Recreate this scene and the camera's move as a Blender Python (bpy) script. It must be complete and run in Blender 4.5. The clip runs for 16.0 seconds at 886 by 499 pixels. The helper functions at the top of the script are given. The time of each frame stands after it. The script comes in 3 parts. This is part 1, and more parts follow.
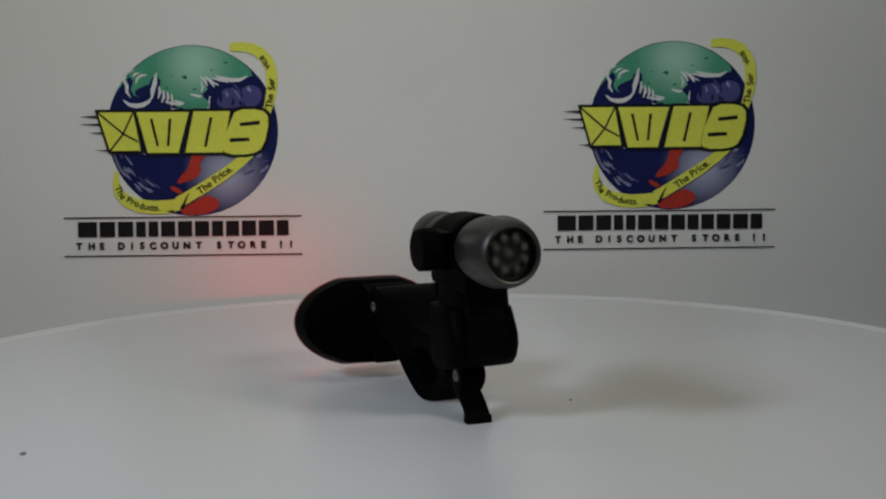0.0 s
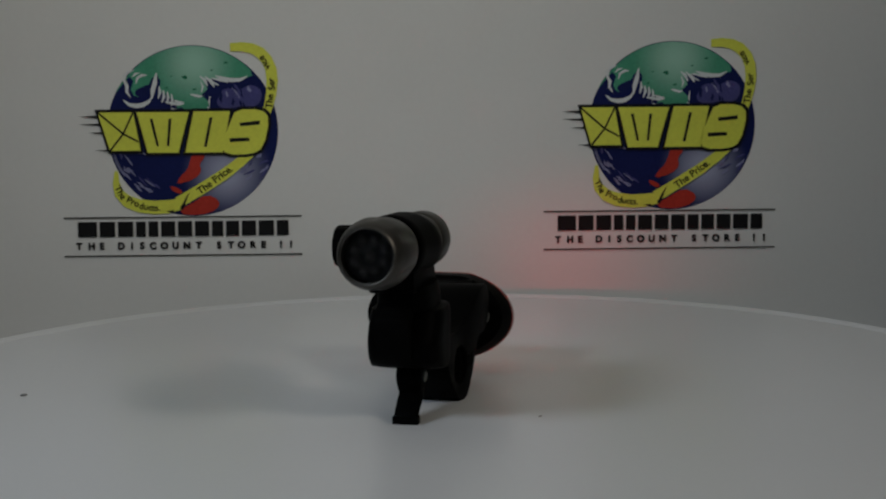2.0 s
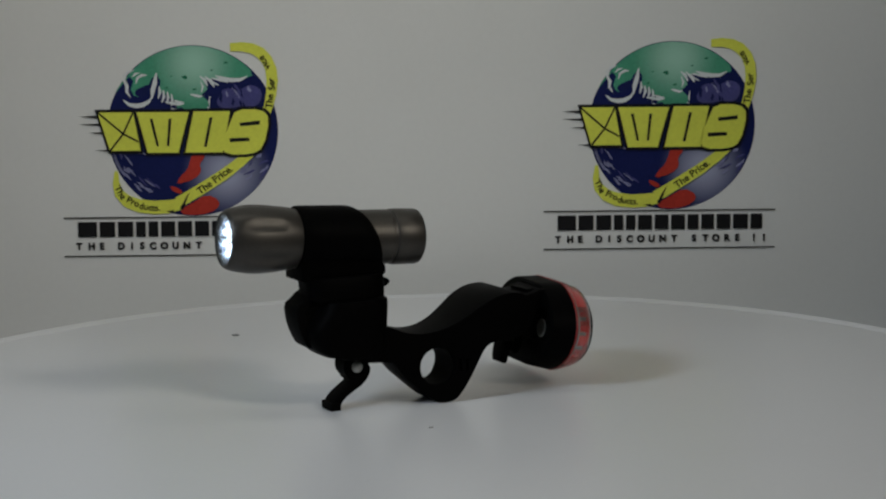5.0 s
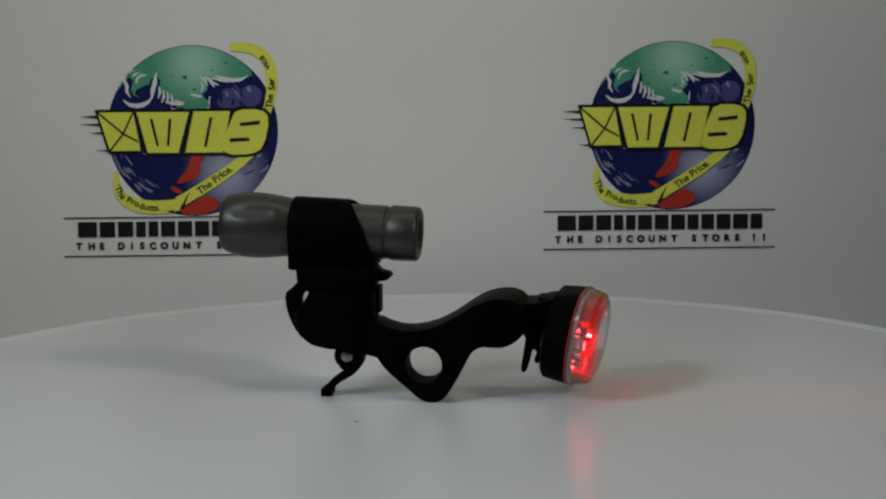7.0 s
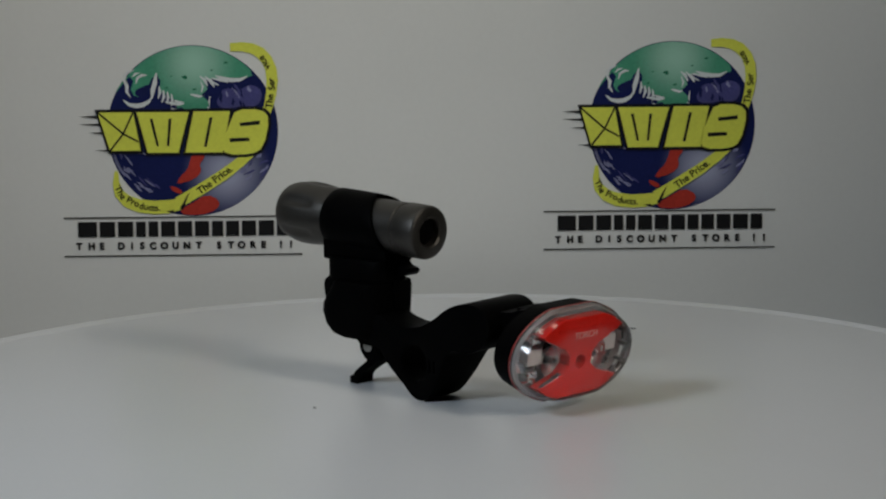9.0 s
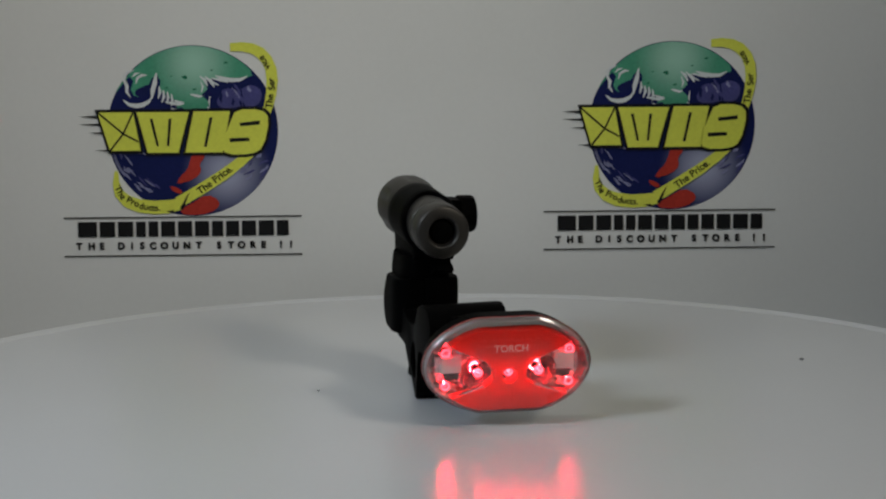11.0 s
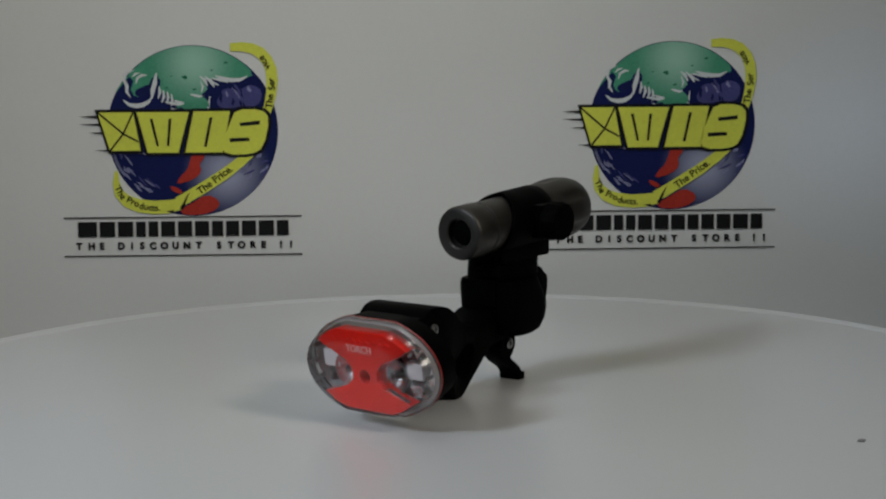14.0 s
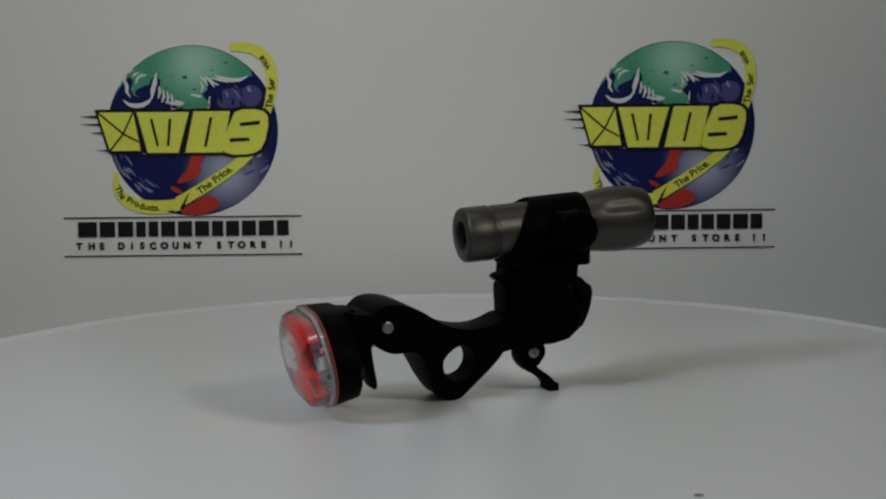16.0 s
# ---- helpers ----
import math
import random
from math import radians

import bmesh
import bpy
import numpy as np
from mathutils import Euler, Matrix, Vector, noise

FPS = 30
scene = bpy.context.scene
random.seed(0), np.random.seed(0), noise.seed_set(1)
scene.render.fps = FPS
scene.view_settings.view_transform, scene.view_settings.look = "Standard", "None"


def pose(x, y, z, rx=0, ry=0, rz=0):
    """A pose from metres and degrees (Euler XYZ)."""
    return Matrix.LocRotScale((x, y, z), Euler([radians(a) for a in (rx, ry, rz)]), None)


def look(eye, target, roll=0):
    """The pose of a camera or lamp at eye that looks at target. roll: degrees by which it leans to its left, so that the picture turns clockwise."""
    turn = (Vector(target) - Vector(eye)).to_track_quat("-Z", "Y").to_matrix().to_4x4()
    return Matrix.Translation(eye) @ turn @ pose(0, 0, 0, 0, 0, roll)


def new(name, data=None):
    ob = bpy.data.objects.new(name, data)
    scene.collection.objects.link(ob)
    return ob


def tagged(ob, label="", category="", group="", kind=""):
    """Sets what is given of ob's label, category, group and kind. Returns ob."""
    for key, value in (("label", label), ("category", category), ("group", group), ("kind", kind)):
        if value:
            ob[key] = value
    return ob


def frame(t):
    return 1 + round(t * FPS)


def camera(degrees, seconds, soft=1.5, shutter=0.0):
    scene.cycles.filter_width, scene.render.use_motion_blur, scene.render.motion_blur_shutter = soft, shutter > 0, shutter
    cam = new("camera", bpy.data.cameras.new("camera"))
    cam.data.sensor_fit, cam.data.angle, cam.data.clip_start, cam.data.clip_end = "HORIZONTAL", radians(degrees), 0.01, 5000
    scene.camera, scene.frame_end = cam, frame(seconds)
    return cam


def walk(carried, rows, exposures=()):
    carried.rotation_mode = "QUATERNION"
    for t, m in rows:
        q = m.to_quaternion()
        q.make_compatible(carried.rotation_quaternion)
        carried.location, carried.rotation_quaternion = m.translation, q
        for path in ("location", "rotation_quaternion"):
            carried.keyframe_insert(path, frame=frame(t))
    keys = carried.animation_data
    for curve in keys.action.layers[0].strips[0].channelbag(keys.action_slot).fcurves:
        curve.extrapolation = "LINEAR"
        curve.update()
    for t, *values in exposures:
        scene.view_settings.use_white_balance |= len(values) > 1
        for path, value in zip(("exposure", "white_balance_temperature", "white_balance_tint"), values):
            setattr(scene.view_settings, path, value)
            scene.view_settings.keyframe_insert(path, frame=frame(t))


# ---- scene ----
cam = camera(27.21, 16.0, soft=2.2)
EYE = Vector((0.0, -0.846, 0.1892))
VIEW = look(EYE, EYE + Vector((0.00304, 0.99029, -0.13902)), -0.743)
walk(cam, [(0.0, VIEW), (16.0, VIEW)],
     exposures=[(0.0, 0.10), (0.5, 0.02), (1.0, -0.34), (1.5, -0.42), (2.0, -0.48), (2.5, -0.34), (3.0, -0.15), (4.0, -0.03), (6.3, 0.0), (16.0, 0.0)])

# ---------------------------------------------------------------- light
world = bpy.data.worlds.new("room_world")
scene.world = world
world.use_nodes = True
world.node_tree.nodes["Background"].inputs[0].default_value = (0.9, 0.95, 1.0, 1)
world.node_tree.nodes["Background"].inputs[1].default_value = 0.02


def area_lamp(name, eye, target, size, power, colour, spread=180):
    data = bpy.data.lights.new(name, "AREA")
    data.shape, data.size, data.size_y = "RECTANGLE", size[0], size[1]
    data.energy, data.color, data.spread = power, colour, radians(spread)
    ob = new(name, data)
    ob.matrix_world = look(eye, target)
    return ob


# unseen side lamps added left and right, placed to match the two soft shadows
area_lamp("cool_left_light", (-0.93, -0.74, 0.82), (-0.10, -0.18, 0.0), (0.28, 0.28), 0.83, (0.77, 0.885, 1.0), 54)
area_lamp("warm_right_light", (0.85, -0.83, 0.82), (-0.08, -0.18, 0.0), (0.22, 0.22), 0.54, (1.0, 0.93, 0.80), 52)
# unseen lamp added above, aimed to brighten the upper backdrop
area_lamp("wall_wash_light", (-0.06, -0.04, 0.68), (-0.06, 0.34, 0.53), (0.66, 0.18), 1.50, (1.0, 0.988, 0.895))


# ---------------------------------------------------------------- materials
def material(name, colour, rough=0.5, metal=0.0, grain=0.06, scale=400.0, bump=0.05, stain=0.0, coat=0.0, spec=0.5, uneven=0.12):
    """A surface with fine grain and slow stains in its colour, its gloss and its relief."""
    m = bpy.data.materials.new(name)
    m.use_nodes = True
    nt = m.node_tree
    bsdf = nt.nodes["Principled BSDF"]
    bsdf.inputs["Metallic"].default_value = metal
    bsdf.inputs["Coat Weight"].default_value = coat
    bsdf.inputs["Specular IOR Level"].default_value = spec
    co = nt.nodes.new("ShaderNodeTexCoord")
    fine = nt.nodes.new("ShaderNodeTexNoise")
    fine.inputs["Scale"].default_value, fine.inputs["Detail"].default_value = scale, 5.0
    slow = nt.nodes.new("ShaderNodeTexNoise")
    slow.inputs["Scale"].default_value, slow.inputs["Detail"].default_value = scale / 25.0, 3.0
    for n in (fine, slow):
        nt.links.new(co.outputs["Object"], n.inputs["Vector"])
    ramp = nt.nodes.new("ShaderNodeMapRange")
    ramp.inputs[1].default_value, ramp.inputs[2].default_value = 0.25, 0.75
    ramp.inputs[3].default_value, ramp.inputs[4].default_value = 1.0 - grain, 1.0 + grain
    nt.links.new(fine.outputs[0], ramp.inputs[0])
    ramp2 = nt.nodes.new("ShaderNodeMapRange")
    ramp2.inputs[1].default_value, ramp2.inputs[2].default_value = 0.3, 0.7
    ramp2.inputs[3].default_value, ramp2.inputs[4].default_value = 1.0 - stain, 1.0
    nt.links.new(slow.outputs[0], ramp2.inputs[0])
    mul = nt.nodes.new("ShaderNodeMath")
    mul.operation = "MULTIPLY"
    nt.links.new(ramp.outputs[0], mul.inputs[0])
    nt.links.new(ramp2.outputs[0], mul.inputs[1])
    mix = nt.nodes.new("ShaderNodeVectorMath")
    mix.operation = "SCALE"
    mix.inputs[0].default_value = colour
    nt.links.new(mul.outputs[0], mix.inputs["Scale"])
    nt.links.new(mix.outputs[0], bsdf.inputs["Base Color"])
    gloss = nt.nodes.new("ShaderNodeMath")
    gloss.operation = "MULTIPLY_ADD"
    gloss.inputs[1].default_value, gloss.inputs[2].default_value = uneven, rough - uneven / 2
    nt.links.new(slow.outputs[0], gloss.inputs[0])
    nt.links.new(gloss.outputs[0], bsdf.inputs["Roughness"])
    if bump:
        b = nt.nodes.new("ShaderNodeBump")
        b.inputs["Strength"].default_value, b.inputs["Distance"].default_value = bump, 0.001
        nt.links.new(fine.outputs[0], b.inputs["Height"])
        nt.links.new(b.outputs[0], bsdf.inputs["Normal"])
    return m


def clear_plastic(name, tint, base_gloss=0.05, rough=0.06, milk=0.05, scatter=0.0):
    """Thin clear plastic: light passes straight on, the surface keeps its gloss."""
    m = bpy.data.materials.new(name)
    m.use_nodes = True
    nt = m.node_tree
    out = nt.nodes["Material Output"]
    nt.nodes.remove(nt.nodes["Principled BSDF"])
    clear = nt.nodes.new("ShaderNodeBsdfTransparent")
    clear.inputs[0].default_value = (*tint, 1)
    gloss = nt.nodes.new("ShaderNodeBsdfGlossy")
    gloss.inputs["Roughness"].default_value = rough
    lw = nt.nodes.new("ShaderNodeFresnel")
    lw.inputs[0].default_value = 1.5
    add = nt.nodes.new("ShaderNodeMath")
    add.inputs[1].default_value = base_gloss
    nt.links.new(lw.outputs[0], add.inputs[0])
    mix = nt.nodes.new("ShaderNodeMixShader")
    nt.links.new(add.outputs[0], mix.inputs[0])
    haze = nt.nodes.new("ShaderNodeBsdfDiffuse")
    haze.inputs[0].default_value = (0.8, 0.8, 0.8, 1)
    body = nt.nodes.new("ShaderNodeMixShader")
    body.inputs[0].default_value = milk
    nt.links.new(clear.outputs[0], body.inputs[1])
    nt.links.new(haze.outputs[0], body.inputs[2])
    through_light = nt.nodes.new("ShaderNodeBsdfTranslucent")
    through_light.inputs[0].default_value = (0.86, 0.92, 1.0, 1)
    both = nt.nodes.new("ShaderNodeMixShader")
    both.inputs[0].default_value = scatter
    nt.links.new(body.outputs[0], both.inputs[1])
    nt.links.new(through_light.outputs[0], both.inputs[2])
    nt.links.new(both.outputs[0], mix.inputs[1])
    nt.links.new(gloss.outputs[0], mix.inputs[2])
    nt.links.new(mix.outputs[0], out.inputs[0])
    return m


def glow(name, colour, strength):
    m = bpy.data.materials.new(name)
    m.cycles.emission_sampling = "FRONT"
    m.use_nodes = True
    bsdf = m.node_tree.nodes["Principled BSDF"]
    bsdf.inputs["Base Color"].default_value = (*colour, 1)
    bsdf.inputs["Emission Color"].default_value = (*colour, 1)
    bsdf.inputs["Emission Strength"].default_value = strength
    return m


PAPER = material("white_backdrop_paper", (0.80, 0.80, 0.78), 0.75, grain=0.012, scale=260, bump=0.02, stain=0.03)
TABLE = material("grey_table_laminate", (0.16, 0.16, 0.165), 0.45, grain=0.05, scale=300, bump=0.02, stain=0.08)
ROOM = material("room_paint", (0.55, 0.55, 0.54), 0.8, grain=0.03, scale=60, bump=0.02, stain=0.06)
DISC = material("white_turntable_laminate", (0.605, 0.61, 0.625), 0.28, grain=0.010, scale=300, bump=0.0, stain=0.02, uneven=0.02)
BLACK = material("black_nylon", (0.0014, 0.0014, 0.0015), 0.5, spec=0.015, grain=0.25, scale=900, bump=0.10, stain=0.3)
RUBBER = material("black_rubber", (0.002, 0.002, 0.002), 0.6, spec=0.02, grain=0.2, scale=700, bump=0.12, stain=0.2)
METAL = material("gunmetal_anodised", (0.066, 0.062, 0.057), 0.44, metal=0.85, grain=0.08, scale=1200, bump=0.04, stain=0.12)
STEEL = material("zinc_screw", (0.30, 0.30, 0.29), 0.35, metal=0.9, grain=0.1, scale=900, stain=0.2)
RED = material("red_reflector_plastic", (0.80, 0.020, 0.011), 0.28, grain=0.12, scale=600, bump=0.45, stain=0.15, coat=0.12)
SILVER = material("silvered_reflector", (0.84, 0.84, 0.85), 0.24, metal=0.97, grain=0.1, scale=420, bump=0.9, stain=0.2)
GLINT = material("mirror_facets", (0.88, 0.87, 0.87), 0.20, metal=0.97, grain=0.05, scale=420, bump=0.2, stain=0.1)
ASH = material("ash_grey_plastic", (0.42, 0.41, 0.41), 0.32, grain=0.1, scale=900, coat=0.2)
WHITEP = material("pale_plastic", (0.62, 0.60, 0.60), 0.35, grain=0.05, scale=900)
PALERED = material("faded_pink_print", (0.78, 0.40, 0.38), 0.4, scale=900)
SEAL = material("dark_red_seal", (0.26, 0.018, 0.016), 0.4, scale=900)
DARKLENS = material("smoked_lens_back", (0.035, 0.035, 0.037), 0.25, grain=0.2, scale=900, coat=0.3)
LENS = clear_plastic("clear_torch_lens", (0.97, 0.97, 0.97), -0.01, 0.05, 0.0, 0.09)
CLEAR = clear_plastic("clear_polycarbonate", (0.97, 0.96, 0.96), 0.015, 0.06, 0.0, 0.035)
FROST = clear_plastic("frosted_polycarbonate", (0.92, 0.90, 0.90), 0.05, 0.12, 0.07)
DOME = clear_plastic("clear_diode_epoxy", (0.93, 0.93, 0.90), 0.06, 0.10, 0.05)
PHOSPHOR = clear_plastic("yellowish_diode_epoxy", (0.90, 0.88, 0.78), 0.08, 0.12, 0.24)
WHITE_GLOW = glow("white_lens_glare_glow", (0.74, 0.88, 1.0), 2.4)
WHITE_GLOW.cycles.emission_sampling = "NONE"
WHITE_BEAM = glow("white_diode_chip_glow", (0.46, 0.64, 1.0), 1700.0)
RED_GLOW = glow("red_diode_rim_glow", (1.0, 0.03, 0.045), 15.0)
RED_GLOW.cycles.emission_sampling = "NONE"
RED_BEAM = glow("red_diode_chip_glow", (1.0, 0.012, 0.02), 5500.0)
SPECK = material("grey_crumb", (0.20, 0.20, 0.20), 0.8, scale=2000)
INK = material("black_ink", (0.012, 0.012, 0.013), 0.55, scale=900, bump=0, spec=0.15)
NAVY = material("navy_ink", (0.011, 0.017, 0.095), 0.55, grain=0.12, scale=500, bump=0, stain=0.25, spec=0.15)
HAZE = material("pale_violet_ink", (0.30, 0.31, 0.52), 0.55, grain=0.15, scale=700, bump=0, stain=0.3, spec=0.15)
MIST = material("slate_blue_ink", (0.085, 0.085, 0.26), 0.55, grain=0.15, scale=700, bump=0, stain=0.3, spec=0.15)
DKGREEN = material("dark_green_ink", (0.02, 0.17, 0.09), 0.55, grain=0.15, scale=900, bump=0, spec=0.15)
FOAM = material("white_ink", (0.72, 0.75, 0.76), 0.55, scale=900, bump=0, spec=0.15)
YELLOW = material("lime_yellow_ink", (0.80, 0.83, 0.11), 0.55, grain=0.06, scale=500, bump=0, stain=0.08, spec=0.15)
SCARLET = material("red_ink", (0.50, 0.045, 0.03), 0.55, grain=0.1, scale=500, bump=0, stain=0.2, spec=0.15)



def faded_ink(name, colour, pale, centre, reach, most):
    """Ink with a pale printed sheen round one place of the globe."""
    m = material(name, colour, 0.55, grain=0.12, scale=500, bump=0, stain=0.22, spec=0.15)
    nt = m.node_tree
    bsdf = nt.nodes["Principled BSDF"]
    deep = bsdf.inputs["Base Color"].links[0].from_socket
    co = nt.nodes.new("ShaderNodeTexCoord")
    far = nt.nodes.new("ShaderNodeVectorMath")
    far.operation = "DISTANCE"
    far.inputs[1].default_value = centre
    nt.links.new(co.outputs["Object"], far.inputs[0])
    fade = nt.nodes.new("ShaderNodeMapRange")
    fade.interpolation_type = "SMOOTHSTEP"
    for i, v in ((1, reach), (2, 0.001), (3, 0.0), (4, most)):
        fade.inputs[i].default_value = v
    nt.links.new(far.outputs["Value"], fade.inputs[0])
    mix = nt.nodes.new("ShaderNodeMix")
    mix.data_type = "RGBA"
    nt.links.new(fade.outputs[0], mix.inputs["Factor"])
    nt.links.new(deep, mix.inputs[6])
    mix.inputs[7].default_value = (*pale, 1)
    nt.links.new(mix.outputs[2], bsdf.inputs["Base Color"])
    return m


SEA = faded_ink("sea_ink", (0.009, 0.015, 0.098), (0.46, 0.48, 0.64), (0.0215, -0.0270, 0.0), 0.031, 0.85)
GREEN = faded_ink("sea_green_ink", (0.085, 0.37, 0.23), (0.46, 0.74, 0.60), (0.002, 0.0440, 0.0), 0.030, 0.75)
MM = 0.001


# ---------------------------------------------------------------- mesh helpers
def part(name, bm, mat, parent=None, label="", smooth=True, angle=35):
    """Links a bmesh as one mesh object under a thing or a part."""
    bmesh.ops.recalc_face_normals(bm, faces=bm.faces)
    for f in bm.faces:
        f.smooth = smooth
    for e in bm.edges:
        if len(e.link_faces) == 2 and e.calc_face_angle(0) > radians(angle):
            e.smooth = False
    me = bpy.data.meshes.new(name)
    bm.to_mesh(me)
    bm.free()
    me.materials.append(mat)
    ob = new(name, me)
    ob.parent = parent
    if label:
        tagged(ob, label)
    return ob


def share(name, ob, parent, m=None):
    """Another object on the same mesh."""
    o = new(name, ob.data)
    o.parent = parent
    if m is not None:
        o.matrix_basis = m
    return o


def circle(cx, cy, r, n=24, ry=None):
    return [(cx + r * math.cos(2 * math.pi * i / n), cy + (ry or r) * math.sin(2 * math.pi * i / n)) for i in range(n)]


def smooth_loop(pts, times=1):
    """Rounds a closed outline by cutting its corners."""
    for _ in range(times):
        out = []
        for i, a in enumerate(pts):
            b = pts[(i + 1) % len(pts)]
            out += [(0.75 * a[0] + 0.25 * b[0], 0.75 * a[1] + 0.25 * b[1]), (0.25 * a[0] + 0.75 * b[0], 0.25 * a[1] + 0.75 * b[1])]
        pts = out
    return pts


def slab(outer, d0, d1, holes=(), place=None, bevel=0.0, bm=None):
    """An outline (with holes) in the plane of u and v, given thickness from d0 to d1; place(u, v, d) sets each corner."""
    bm = bm or bmesh.new()
    place = place or (lambda u, v, d: (u, d, v))
    old = set(bm.faces)
    loops = [outer, *holes]
    a = [[bm.verts.new(place(u, v, d0)) for u, v in lp] for lp in loops]
    b = [[bm.verts.new(place(u, v, d1)) for u, v in lp] for lp in loops]
    rims = []
    for side in (a, b):
        edges = []
        for lp in side:
            edges += [bm.edges.new((lp[i], lp[(i + 1) % len(lp)])) for i in range(len(lp))]
        rims += edges
        if holes:
            bmesh.ops.triangle_fill(bm, edges=edges, use_beauty=True)
        else:
            bm.faces.new(side[0])
    for la, lb in zip(a, b):
        for i in range(len(la)):
            j = (i + 1) % len(la)
            bm.faces.new((la[i], la[j], lb[j], lb[i]))
    bmesh.ops.recalc_face_normals(bm, faces=[f for f in bm.faces if f not in old])
    if bevel:
        bmesh.ops.bevel(bm, geom=rims, offset=bevel, segments=2, profile=0.6, affect="EDGES", clamp_overlap=True)
    return bm


def lathe(profile, n=48, m=None, bm=None, shape=None):
    """Turns (s, r) pairs round the x axis; shape(s, r, angle) may change the radius and the place along the axis."""
    bm = bm or bmesh.new()
    m = m or Matrix.Identity(4)
    rings = []
    for s, r in profile:
        if r <= 1e-7:
            rings.append([bm.verts.new(m @ Vector((s, 0, 0)))])
            continue
        ring = []
        for i in range(n):
            a = 2 * math.pi * i / n
            s2, r2 = shape(s, r, a) if shape else (s, r)
            ring.append(bm.verts.new(m @ Vector((s2, r2 * math.cos(a), r2 * math.sin(a)))))
        rings.append(ring)
    for p, q in zip(rings, rings[1:]):
        for i in range(n):
            j = (i + 1) % n
            if len(p) == 1 and len(q) == 1:
                break
            if len(p) == 1:
                bm.faces.new((p[0], q[j], q[i]))
            elif len(q) == 1:
                bm.faces.new((p[i], p[j], q[0]))
            else:
                bm.faces.new((p[i], p[j], q[j], q[i]))
    return bm


def box(x0, x1, y0, y1, z0, z1, bevel=0.0, bm=None):
    return slab([(x0, z0), (x1, z0), (x1, z1), (x0, z1)], y0, y1, bevel=bevel, bm=bm)


def scaled(bm, k=MM):
    bmesh.ops.scale(bm, vec=(k, k, k), verts=bm.verts)
    return bm


def face_along(ob, way):
    """Turns the faces of flat chips the way that they shine."""
    if ob.data.polygons[0].normal.dot(way) < 0:
        ob.data.flip_normals()


# ---------------------------------------------------------------- the room
def room():
    def wall(name, x0, x1, y0, y1, z0, z1, mat=ROOM):
        return tagged(part(name, box(x0, x1, y0, y1, z0, z1), mat, smooth=False), kind="structure")
    wall("floor", -2.2, 2.2, -2.6, 1.4, -0.86, -0.80)
    wall("ceiling", -2.2, 2.2, -2.6, 1.4, 1.80, 1.86)
    wall("wall_west", -2.2, -2.1, -2.6, 1.4, -0.80, 1.80)
    wall("wall_east", 2.1, 2.2, -2.6, 1.4, -0.80, 1.80)
    wall("wall_north", -2.1, 2.1, 1.3, 1.4, -0.80, 1.80)
    wall("wall_south", -2.1, 2.1, -2.6, -2.5, -0.80, 1.80)
    table = tagged(new("table"), "plain grey table carrying the turntable and backdrop", "table")
    part("tabletop", box(-0.9, 0.9, -0.55, 0.62, -0.085, -0.055, 0.003), TABLE, table)
    for x in (-0.84, 0.84):
        for y in (-0.5, 0.56):
            part("leg", box(x - 0.025, x + 0.025, y - 0.025, y + 0.025, -0.80, -0.085, 0.002), ROOM, table)


WALL_YAW = 3.0


def backdrop():
    bm = box(-0.75, 0.75, 0.0, 0.006, -0.055, 0.75, 0.0)
    ob = part("backdrop", bm, PAPER, smooth=False)
    ob.matrix_basis = pose(0, 0.34, 0, 0, 0, WALL_YAW)
    tagged(ob, kind="structure")


